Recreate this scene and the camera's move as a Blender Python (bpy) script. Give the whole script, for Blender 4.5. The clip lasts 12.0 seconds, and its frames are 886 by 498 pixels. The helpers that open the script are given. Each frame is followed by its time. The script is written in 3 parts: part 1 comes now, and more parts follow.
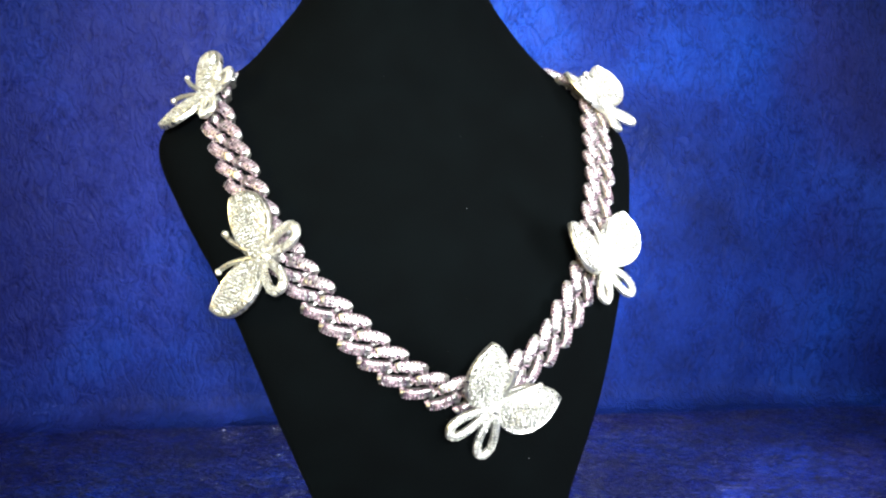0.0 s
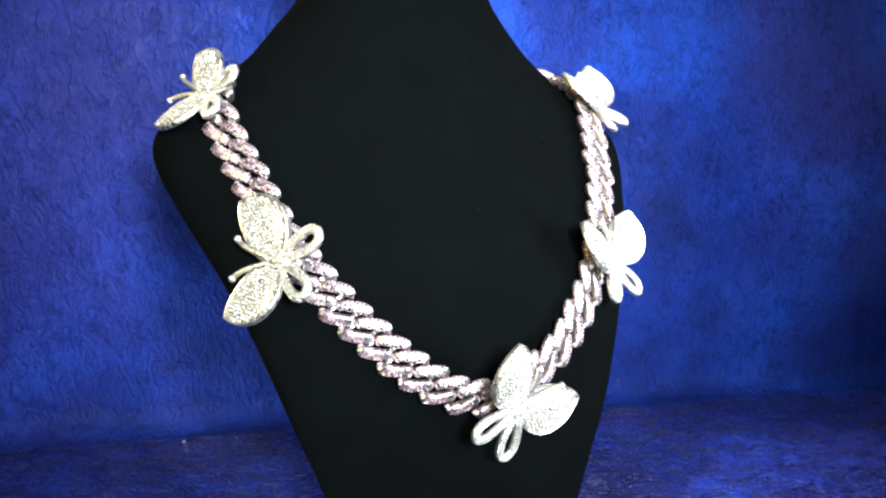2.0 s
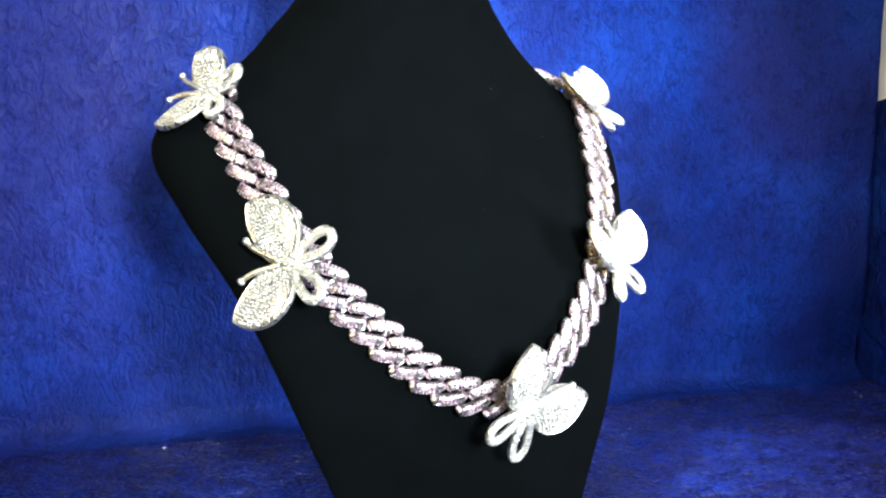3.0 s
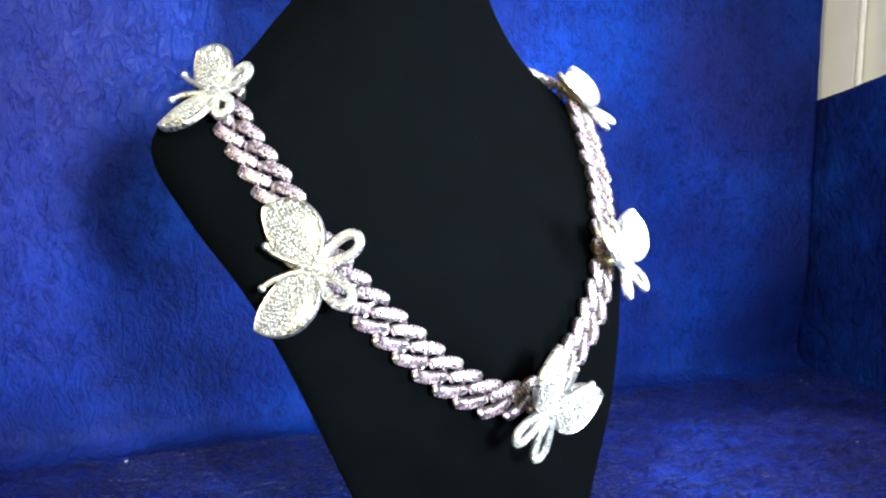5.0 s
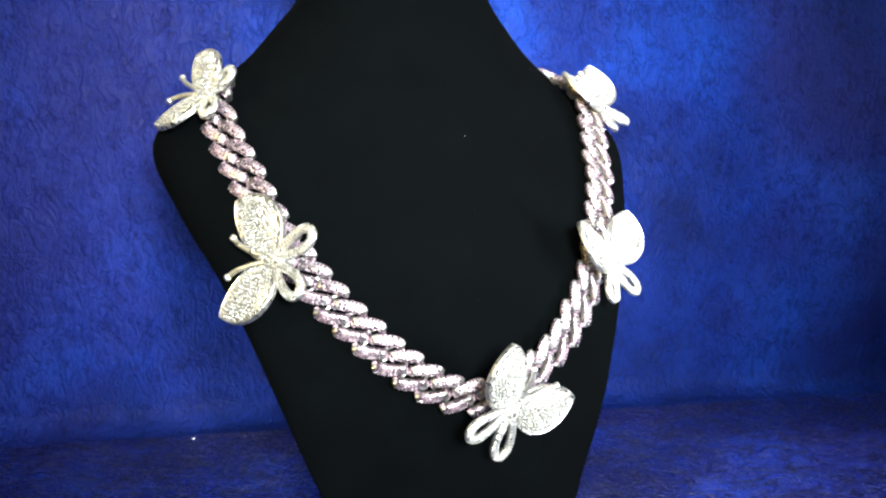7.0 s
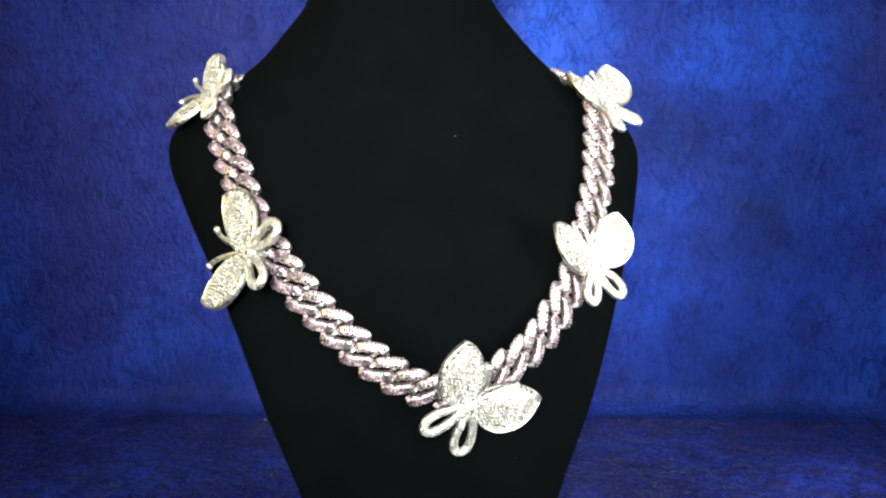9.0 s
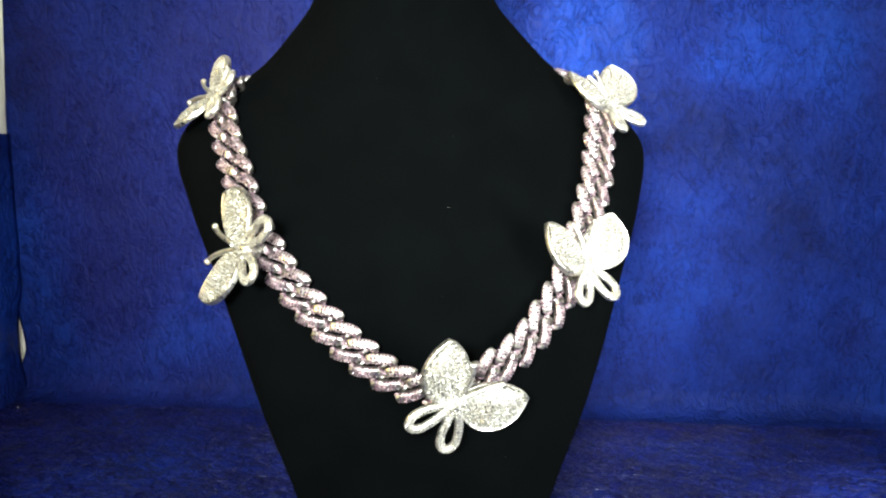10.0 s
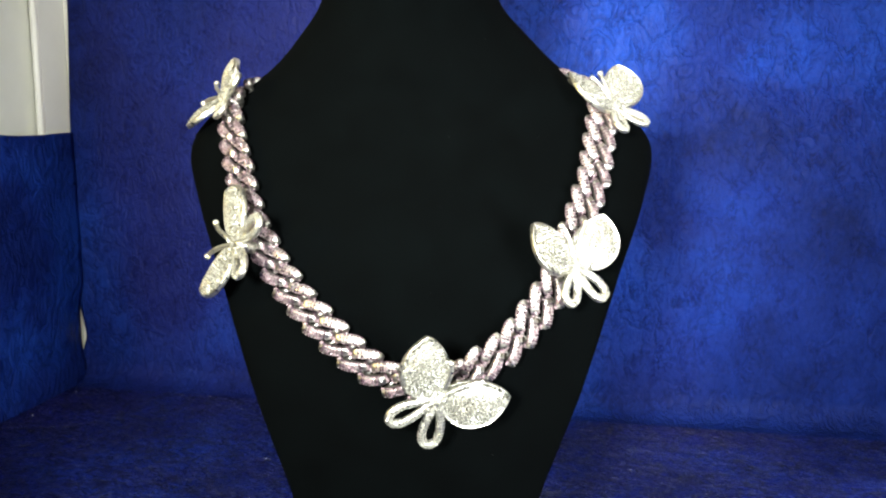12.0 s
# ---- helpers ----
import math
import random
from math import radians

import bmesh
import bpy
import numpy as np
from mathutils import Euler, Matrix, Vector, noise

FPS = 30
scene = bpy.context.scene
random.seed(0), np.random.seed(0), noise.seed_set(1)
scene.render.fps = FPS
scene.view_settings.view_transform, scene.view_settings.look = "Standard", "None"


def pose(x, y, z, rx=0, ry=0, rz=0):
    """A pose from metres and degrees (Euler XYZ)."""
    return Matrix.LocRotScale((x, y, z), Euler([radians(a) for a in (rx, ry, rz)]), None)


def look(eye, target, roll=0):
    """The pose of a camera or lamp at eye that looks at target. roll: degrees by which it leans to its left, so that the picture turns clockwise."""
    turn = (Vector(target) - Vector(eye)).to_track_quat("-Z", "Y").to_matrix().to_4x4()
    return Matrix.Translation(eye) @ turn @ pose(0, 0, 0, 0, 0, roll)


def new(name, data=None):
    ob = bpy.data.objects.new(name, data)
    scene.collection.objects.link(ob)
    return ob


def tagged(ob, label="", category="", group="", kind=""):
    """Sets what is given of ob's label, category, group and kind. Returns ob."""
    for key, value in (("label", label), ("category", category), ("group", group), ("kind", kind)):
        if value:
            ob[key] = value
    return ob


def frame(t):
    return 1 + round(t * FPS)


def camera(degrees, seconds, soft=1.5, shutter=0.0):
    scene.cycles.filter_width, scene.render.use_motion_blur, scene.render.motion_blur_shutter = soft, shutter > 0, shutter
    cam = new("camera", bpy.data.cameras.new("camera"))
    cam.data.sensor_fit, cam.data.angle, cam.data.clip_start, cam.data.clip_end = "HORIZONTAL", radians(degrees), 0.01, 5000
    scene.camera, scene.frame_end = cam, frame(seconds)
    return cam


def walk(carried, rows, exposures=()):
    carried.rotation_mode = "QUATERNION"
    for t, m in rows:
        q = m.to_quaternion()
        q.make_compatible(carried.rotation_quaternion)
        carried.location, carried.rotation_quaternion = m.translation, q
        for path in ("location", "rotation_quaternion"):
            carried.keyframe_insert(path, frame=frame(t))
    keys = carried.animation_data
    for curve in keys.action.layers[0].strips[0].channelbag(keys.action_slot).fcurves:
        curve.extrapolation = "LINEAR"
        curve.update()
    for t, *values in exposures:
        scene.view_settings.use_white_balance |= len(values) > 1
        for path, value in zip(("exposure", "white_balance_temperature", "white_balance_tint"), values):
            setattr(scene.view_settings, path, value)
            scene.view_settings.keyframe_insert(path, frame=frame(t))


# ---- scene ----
cam = camera(53.6, 12.0, soft=2.2)
METRES, EYE, TILT, LEAN, TURN = 0.27, 0.185, -8.5, 0.0, 0.0
ROWS = [
    (0.0, 0.0, 0.0, 0.0, 0.0, 0.0, -0.0),
    (0.5, -0.0371, 0.0043, 0.0004, -1.76, 0.01, 0.23),
    (1.0, -0.0723, 0.0097, 0.0017, -3.44, -0.03, 0.51),
    (1.5, -0.1016, 0.0144, 0.0027, -4.84, -0.05, 0.73),
    (2.0, -0.1301, 0.0198, 0.0037, -6.21, -0.08, 0.94),
    (2.5, -0.1588, 0.0262, 0.0047, -7.59, -0.11, 1.13),
    (3.0, -0.195, 0.0352, 0.0067, -9.35, -0.19, 1.4),
    (5.0, -0.3128, 0.0731, 0.0151, -15.22, -0.51, 2.3),
    (5.5, -0.2985, 0.0675, 0.0135, -14.5, -0.44, 2.22),
    (6.0, -0.2234, 0.0432, 0.0092, -10.77, -0.29, 1.68),
    (6.5, -0.1612, 0.028, 0.0061, -7.74, -0.18, 1.24),
    (7.0, -0.0991, 0.0148, 0.0037, -4.75, -0.11, 0.8),
    (9.0, 0.1385, -0.006, 0.0007, 6.52, -0.13, -0.92),
    (9.5, 0.1856, -0.0048, 0.0016, 8.75, -0.2, -1.28),
    (10.0, 0.2266, -0.0025, 0.0022, 10.68, -0.26, -1.58),
    (10.5, 0.2631, 0.0005, 0.0033, 12.4, -0.33, -1.83),
    (11.0, 0.2879, 0.0034, 0.0038, 13.58, -0.37, -2.0),
    (11.5, 0.3103, 0.0065, 0.0048, 14.64, -0.43, -2.15),
    (12.0, 0.354, 0.0127, 0.0057, 16.7, -0.5, -2.43),
]
walk(cam, [(t, pose(0, 0, EYE, TILT, LEAN, TURN) @ pose(METRES * x, METRES * y, METRES * z, 90 + pitch, roll, yaw)) for t, x, y, z, yaw, pitch, roll in ROWS],
     exposures=[(0.0, 0.46, 6400, 13), (2.5, 0.66, 6120, 14), (5.5, 0.66, 5700, 15), (7.0, 0.50, 6260, 14), (9.5, 0.24, 6850, 11), (12.0, 0.16, 7000, 9)])

# ---- light ----
world = bpy.data.worlds.new("room_air")
world.use_nodes = True
world.node_tree.nodes["Background"].inputs[0].default_value = (0.75, 0.82, 1.0, 1)
world.node_tree.nodes["Background"].inputs[1].default_value = 0.1
scene.world = world


def area_lamp(name, eye, target, size, power, colour, size_y=0.0):
    data = bpy.data.lights.new(name, "AREA")
    data.energy, data.color, data.size = power, colour, size
    if size_y:
        data.shape, data.size_y = "RECTANGLE", size_y
    ob = new(name, data)
    ob.matrix_world = look(eye, target)
    return ob


front = area_lamp("front_light", (0.03, -0.16, 0.25), (-0.005, 0.32, 0.182), 0.07, 1.12, (0.93, 1.0, 0.97))
front.data.spread = radians(56)
area_lamp("right_light", (0.325, 0.0, 0.155), (0.095, 0.29, 0.135), 0.10, 0.56, (0.92, 0.97, 1.0), 0.22).data.spread = radians(56)
area_lamp("left_light", (-0.29, 0.02, 0.27), (-0.06, 0.30, 0.255), 0.10, 0.9, (1.0, 0.78, 0.27), 0.10).data.spread = radians(84)
# unseen fill, added to brighten the white panels and the upper right
area_lamp("panel_fill_light", (0.15, 0.06, 0.61), (0.38, 0.42, 0.32), 0.30, 2.2, (1.0, 0.98, 0.93), 0.20)
beam = bpy.data.lights.new("floor_spot", "SPOT")
beam.energy, beam.color, beam.spot_size, beam.spot_blend, beam.shadow_soft_size = 12.5, (0.97, 0.93, 1.0), radians(24), 0.5, 0.012
new("floor_spot", beam).matrix_world = look((0.28, 0.36, 0.60), (0.228, 0.365, 0.0))


# ---- materials ----
def material(name, colour, rough=0.5, metal=0.0, ior=1.45, **more):
    m = bpy.data.materials.new(name)
    m.use_nodes = True
    b = m.node_tree.nodes["Principled BSDF"]
    b.inputs["Base Color"].default_value = (*colour, 1)
    b.inputs["Roughness"].default_value = rough
    b.inputs["Metallic"].default_value = metal
    b.inputs["IOR"].default_value = ior
    for key, value in more.items():
        b.inputs[key.replace("_", " ")].default_value = value
    return m


def nodes_of(m):
    tree = m.node_tree
    return tree, tree.nodes, tree.links, tree.nodes["Principled BSDF"]


def add(tree, kind, **values):
    n = tree.nodes.new(kind)
    for key, value in values.items():
        n.inputs[key].default_value = value
    return n


def mix(tree, kind, a, b, factor=None):
    n = tree.nodes.new("ShaderNodeMix")
    n.data_type, n.blend_type = "RGBA", kind
    for slot, v in ((6, a), (7, b), (0, factor)):
        if v is None:
            continue
        if isinstance(v, bpy.types.NodeSocket):
            tree.links.new(v, n.inputs[slot])
        elif slot == 0:
            n.inputs[0].default_value = v
        else:
            n.inputs[slot].default_value = v
    return n.outputs[2]


def ramp(tree, source, stops):
    n = tree.nodes.new("ShaderNodeValToRGB")
    e = n.color_ramp.elements
    e[0].position, e[0].color = stops[0][0], (*stops[0][1], 1)
    e[1].position, e[1].color = stops[-1][0], (*stops[-1][1], 1)
    for p, c in stops[1:-1]:
        x = e.new(p)
        x.color = (*c, 1)
    tree.links.new(source, n.inputs[0])
    return n.outputs[0]


def crinkled_paper(name, stretch, gloss, crease_shade, relief, sizes, waver=0.026, solid=0.15, rough=(0.24, 0.40), wide=0.08, sheen_violet=0.0, deep=0.0009):
    """Deep blue glossy crinkled paper: wandering creases at two sizes, their shade put into the colour."""
    m = material(name, (0.012, 0.03, 0.30), 0.42)
    tree, nodes, links, bsdf = nodes_of(m)
    bsdf.inputs["Specular IOR Level"].default_value = gloss
    coord = nodes.new("ShaderNodeTexCoord")
    warp = add(tree, "ShaderNodeTexNoise", Scale=70.0, Detail=4.0, Roughness=0.6)
    links.new(coord.outputs["Object"], warp.inputs["Vector"])
    place = nodes.new("ShaderNodeVectorMath")
    place.operation = "MULTIPLY_ADD"
    place.inputs[1].default_value = (waver, waver, waver)
    links.new(warp.outputs["Color"], place.inputs[0])
    scale = nodes.new("ShaderNodeVectorMath")
    scale.operation = "MULTIPLY"
    scale.inputs[1].default_value = stretch
    links.new(coord.outputs["Object"], scale.inputs[0])
    links.new(scale.outputs[0], place.inputs[2])
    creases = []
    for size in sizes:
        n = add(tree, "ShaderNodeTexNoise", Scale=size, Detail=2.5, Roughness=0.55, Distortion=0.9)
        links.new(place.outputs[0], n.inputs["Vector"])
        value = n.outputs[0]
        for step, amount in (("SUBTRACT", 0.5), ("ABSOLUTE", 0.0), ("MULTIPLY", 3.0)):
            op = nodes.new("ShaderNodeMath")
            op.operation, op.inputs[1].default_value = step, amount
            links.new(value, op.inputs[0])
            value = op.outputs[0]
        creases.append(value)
    fine = add(tree, "ShaderNodeTexNoise", Scale=420.0, Detail=5.0, Roughness=0.65)
    links.new(scale.outputs[0], fine.inputs["Vector"])
    patch = add(tree, "ShaderNodeTexNoise", Scale=9.0, Detail=5.0, Roughness=0.6)
    links.new(coord.outputs["Object"], patch.inputs["Vector"])
    base = ramp(tree, patch.outputs[0], [(0.34, (0.0049, 0.0116, 0.080)), (0.5, (0.0072, 0.0220, 0.166)), (0.66, (0.0092, 0.0460, 0.308))])
    # shade of the creases, put into the colour as dark lines
    line = ramp(tree, creases[0], [(0.0, (crease_shade, crease_shade, crease_shade + 0.04)), (wide, (1, 1, 1))])
    line2 = ramp(tree, creases[1], [(0.0, (crease_shade * 0.8, crease_shade * 0.8, crease_shade)), (wide * 1.7, (1, 1, 1))])
    fine_shade_mask = ramp(tree, warp.outputs[0], [(0.44, (0, 0, 0)), (0.58, (0.9, 0.9, 0.9))])
    shade_mask = ramp(tree, patch.outputs[0], [(0.42, (solid,) * 3), (0.6, (0.9, 0.9, 0.9))])
    hue = add(tree, "ShaderNodeTexNoise", Scale=5.0, Detail=3.0, Roughness=0.5)
    links.new(scale.outputs[0], hue.inputs["Vector"])
    tint = ramp(tree, hue.outputs[0], [(0.52, (0, 0, 0)), (0.68, (0.5, 0.5, 0.5))])
    base = mix(tree, "MIX", base, (0.020, 0.0222, 0.145, 1), tint)
    # violet sheen of the lit floor, mixed into the base colour
    base = mix(tree, "MULTIPLY", base, (1.5, 0.45, 1.15, 1), sheen_violet)
    c = mix(tree, "MULTIPLY", base, line, shade_mask)
    c = mix(tree, "MULTIPLY", c, line2, fine_shade_mask)
    speckle = ramp(tree, fine.outputs[0], [(0.35, (0.7, 0.7, 0.75)), (0.65, (1.25, 1.2, 1.12))])
    links.new(mix(tree, "MULTIPLY", c, speckle, 0.7), bsdf.inputs["Base Color"])
    links.new(ramp(tree, fine.outputs[0], [(0.3, (rough[0],) * 3), (0.7, (rough[1],) * 3)]), bsdf.inputs["Roughness"])
    h1 = ramp(tree, creases[0], [(0.0, (0, 0, 0)), (0.25, (1, 1, 1))])
    h2 = ramp(tree, creases[1], [(0.0, (0, 0, 0)), (0.3, (1, 1, 1))])
    total = mix(tree, "ADD", mix(tree, "MIX", h1, h2, 0.4), fine.outputs[0], 0.5)
    bump = add(tree, "ShaderNodeBump", Strength=relief, Distance=deep)
    links.new(total, bump.inputs["Height"])
    links.new(bump.outputs[0], bsdf.inputs["Normal"])
    return m


def velvet():
    m = material("black_velvet", (0.0008, 0.001, 0.0012), 0.95)
    m.node_tree.nodes["Principled BSDF"].inputs["Specular IOR Level"].default_value = 0.03
    tree, nodes, links, bsdf = nodes_of(m)
    coord = nodes.new("ShaderNodeTexCoord")
    nap = add(tree, "ShaderNodeTexNoise", Scale=60.0, Detail=6.0, Roughness=0.7)
    links.new(coord.outputs["Object"], nap.inputs["Vector"])
    links.new(ramp(tree, nap.outputs[0], [(0.3, (0.00015, 0.00034, 0.00044)), (0.7, (0.00038, 0.00080, 0.00096))]), bsdf.inputs["Base Color"])
    pile = add(tree, "ShaderNodeTexNoise", Scale=1500.0, Detail=2.0)
    links.new(coord.outputs["Object"], pile.inputs["Vector"])
    bump = add(tree, "ShaderNodeBump", Strength=0.4, Distance=0.0004)
    links.new(pile.outputs[0], bump.inputs["Height"])
    links.new(bump.outputs[0], bsdf.inputs["Normal"])
    return m


def varied(m, low, high, rough_low, rough_high, scale, middle=None):
    """Colour by island and roughness by fine noise."""
    tree, nodes, links, bsdf = nodes_of(m)
    geo = nodes.new("ShaderNodeNewGeometry")
    links.new(ramp(tree, geo.outputs["Random Per Island"], [(0.0, low), (0.62, middle or tuple((a + b) / 2 for a, b in zip(low, high))), (1.0, high)]), bsdf.inputs["Base Color"])
    coord = nodes.new("ShaderNodeTexCoord")
    n = add(tree, "ShaderNodeTexNoise", Scale=scale, Detail=3.0)
    links.new(coord.outputs["Object"], n.inputs["Vector"])
    links.new(ramp(tree, n.outputs[0], [(0.35, (rough_low,) * 3), (0.65, (rough_high,) * 3)]), bsdf.inputs["Roughness"])
    return m


def painted(name, colour, rough):
    m = material(name, colour, rough)
    tree, nodes, links, bsdf = nodes_of(m)
    coord = nodes.new("ShaderNodeTexCoord")
    n = add(tree, "ShaderNodeTexNoise", Scale=14.0, Detail=6.0, Roughness=0.6)
    links.new(coord.outputs["Object"], n.inputs["Vector"])
    a, b = tuple(c * 0.93 for c in colour), tuple(min(1, c * 1.04) for c in colour)
    links.new(ramp(tree, n.outputs[0], [(0.3, a), (0.7, b)]), bsdf.inputs["Base Color"])
    g = add(tree, "ShaderNodeTexNoise", Scale=600.0, Detail=2.0)
    links.new(coord.outputs["Object"], g.inputs["Vector"])
    bump = add(tree, "ShaderNodeBump", Strength=0.15, Distance=0.0003)
    links.new(g.outputs[0], bump.inputs["Height"])
    links.new(bump.outputs[0], bsdf.inputs["Normal"])
    return m


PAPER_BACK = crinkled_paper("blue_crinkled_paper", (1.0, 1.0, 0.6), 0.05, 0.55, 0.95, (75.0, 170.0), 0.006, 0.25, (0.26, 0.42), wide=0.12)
PAPER_FLOOR = crinkled_paper("blue_crinkled_floor_paper", (0.7, 1.1, 1.0), 0.36, 0.03, 1.0, (85.0, 190.0), 0.010, 0.55, (0.16, 0.34), wide=0.13, sheen_violet=0.35, deep=0.0026)
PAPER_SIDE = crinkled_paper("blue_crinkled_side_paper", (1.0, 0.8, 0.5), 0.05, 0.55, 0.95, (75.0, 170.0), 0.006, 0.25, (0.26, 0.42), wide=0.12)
VELVET = velvet()
LINK_SILVER = varied(material("link_silver", (0.6, 0.58, 0.55), 0.25, 1.0), (0.28, 0.272, 0.26), (0.48, 0.47, 0.445), 0.26, 0.46, 900.0)
SILVER = varied(material("polished_silver", (0.8, 0.79, 0.75), 0.2, 1.0), (0.72, 0.71, 0.65), (0.85, 0.84, 0.78), 0.24, 0.46, 900.0)
WHITE_STONE = varied(material("white_stone", (0.8, 0.8, 0.78), 0.08, 0.0, 2.3), (0.118, 0.115, 0.099), (0.27, 0.264, 0.231), 0.18, 0.44, 1500.0)
PINK_STONE = varied(material("pink_stone", (0.55, 0.33, 0.46), 0.08, 0.0, 1.76, Specular_IOR_Level=0.28), (0.014, 0.005, 0.016), (0.275, 0.198, 0.228), 0.06, 0.42, 1500.0, (0.110, 0.068, 0.087))
WHITE_PANEL = painted("white_panel", (0.9, 0.89, 0.83), 0.5)
CREAM_PANEL = painted("cream_panel", (0.8, 0.81, 0.73), 0.55)
ROOM_PAINT = painted("room_paint", (0.6, 0.58, 0.54), 0.8)
TABLE_WOOD = painted("table_laminate", (0.3, 0.22, 0.15), 0.5)
FLECK = material("white_fleck", (0.85, 0.85, 0.85), 0.25)
LINT = material("white_lint", (0.3, 0.3, 0.3), 0.8)


# ---- mesh helpers ----
def finish(name, bm, materials, parent=None, label="", smooth=True):
    bmesh.ops.recalc_face_normals(bm, faces=bm.faces)
    me = bpy.data.meshes.new(name)
    bm.to_mesh(me)
    bm.free()
    for m in materials if isinstance(materials, (list, tuple)) else [materials]:
        me.materials.append(m)
    me.polygons.foreach_set("use_smooth", [smooth] * len(me.polygons))
    ob = new(name, me)
    if parent:
        ob.parent = parent
    if label:
        ob["label"] = label
    return ob


def part(name, bm, mat, parent, label="", smooth=True):
    return finish(name, bm, mat, parent, label, smooth)


def stuff(ob):
    ob["kind"] = "stuff"
    return ob


def shared(name, me, parent, m=None):
    ob = new(name, me)
    ob.parent = parent
    if m is not None:
        ob.matrix_basis = m
    return ob


def box(bm, lo, hi, bevel=0.0):
    r = bmesh.ops.create_cube(bm, size=1.0)
    size = Vector(hi) - Vector(lo)
    for v in r["verts"]:
        v.co = Vector(lo) + Vector(((v.co.x + 0.5) * size.x, (v.co.y + 0.5) * size.y, (v.co.z + 0.5) * size.z))
    if bevel:
        edges = list({e for v in r["verts"] for e in v.link_edges})
        bmesh.ops.bevel(bm, geom=edges, offset=bevel, segments=2, affect="EDGES", profile=0.5)


def tube(bm, points, radius, sides=8, closed=False, mat=0, flat=1.0, up=None):
    """A round tube along points; radius may be a list. flat: height over width of its section."""
    n = len(points)
    rings = []
    ref = up or Vector((0, 0, 1))
    for i, p in enumerate(points):
        a = points[(i - 1) % n] if closed or i else p
        b = points[(i + 1) % n] if closed or i < n - 1 else p
        t = (b - a).normalized()
        side = t.cross(ref)
        side = side.normalized() if side.length > 1e-6 else Vector((1, 0, 0))
        top = side.cross(t)
        r = radius[i] if isinstance(radius, (list, tuple)) else radius
        rings.append([bm.verts.new(p + side * (r * math.cos(k * math.tau / sides)) + top * (r * flat * math.sin(k * math.tau / sides))) for k in range(sides)])
    for i in range(n if closed else n - 1):
        a, b = rings[i], rings[(i + 1) % n]
        for k in range(sides):
            f = bm.faces.new((a[k], a[(k + 1) % sides], b[(k + 1) % sides], b[k]))
            f.material_index = mat
    if not closed:
        bm.faces.new(rings[0][::-1]).material_index = mat
        bm.faces.new(rings[-1]).material_index = mat


def gem(bm, at, normal, r, rng, sides=6, tilt=0.14):
    """A small cut stone: a girdle and a raised table, leaning a little at random."""
    n = (Vector(normal).normalized() + Vector((rng.uniform(-tilt, tilt), rng.uniform(-tilt, tilt), rng.uniform(-tilt, tilt)))).normalized()
    x = n.orthogonal().normalized()
    y = n.cross(x)
    turn = rng.uniform(0, 1)
    low, top = [], []
    for k in range(sides):
        a = (k + turn) * math.tau / sides
        d = x * math.cos(a) + y * math.sin(a)
        low.append(bm.verts.new(at + d * r))
        top.append(bm.verts.new(at + d * r * 0.55 + n * r * 0.5))
    for k in range(sides):
        j = (k + 1) % sides
        bm.faces.new((low[k], low[j], top[j], top[k]))
    bm.faces.new(top)


def bead(bm, at, r):
    """A small round bead of few faces."""
    n = 6
    rings = []
    for h, s in ((-0.55, 0.83), (0.35, 0.94)):
        rings.append([bm.verts.new(at + Vector((math.cos(k * math.tau / n) * s * r, math.sin(k * math.tau / n) * s * r, h * r))) for k in range(n)])
    a, b = bm.verts.new(at + Vector((0, 0, -r))), bm.verts.new(at + Vector((0, 0, r)))
    for k in range(n):
        j = (k + 1) % n
        bm.faces.new((rings[0][k], rings[0][j], rings[1][j], rings[1][k]))
        bm.faces.new((a, rings[0][j], rings[0][k]))
        bm.faces.new((b, rings[1][k], rings[1][j]))


def spline(xs, values, x):
    """Monotone-ish cubic through a few control values."""
    i = max(0, min(len(xs) - 2, int(np.searchsorted(xs, x)) - 1))
    h = xs[i + 1] - xs[i]
    t = (x - xs[i]) / h

    def slope(k):
        if k == 0 or k == len(xs) - 1:
            j = min(k, len(xs) - 2)
            return (values[j + 1] - values[j]) / (xs[j + 1] - xs[j])
        return (values[k + 1] - values[k - 1]) / (xs[k + 1] - xs[k - 1])

    a, b, ma, mb = values[i], values[i + 1], slope(i) * h, slope(i + 1) * h
    return (2 * t**3 - 3 * t**2 + 1) * a + (t**3 - 2 * t**2 + t) * ma + (-2 * t**3 + 3 * t**2) * b + (t**3 - t**2) * mb


# ---- the photo box and its paper ----
BOX = Matrix.Translation((-0.322, 0.505, 0.0)) @ pose(0, 0, 0, 0, 0, 5.4)   # back left corner; x along the back, -y to the front
WIDE, DEEP, TALL = 0.6695, 0.62, 0.62


def crumple(x, y, seed, size):
    """Height of gentle folds at x, y metres."""
    p = Vector((x / 0.11 + seed, y / 0.16 + seed * 2, seed))
    q = Vector((x / 0.028 + seed, y / 0.04, seed * 3))
    ridge = 1 - abs(noise.noise(q + Vector((noise.noise(p), noise.noise(p * 1.7), 0))))
    return size * (noise.noise(p) * 0.6 + 0.5 * ridge + 0.18 * noise.noise(q * 2.6))


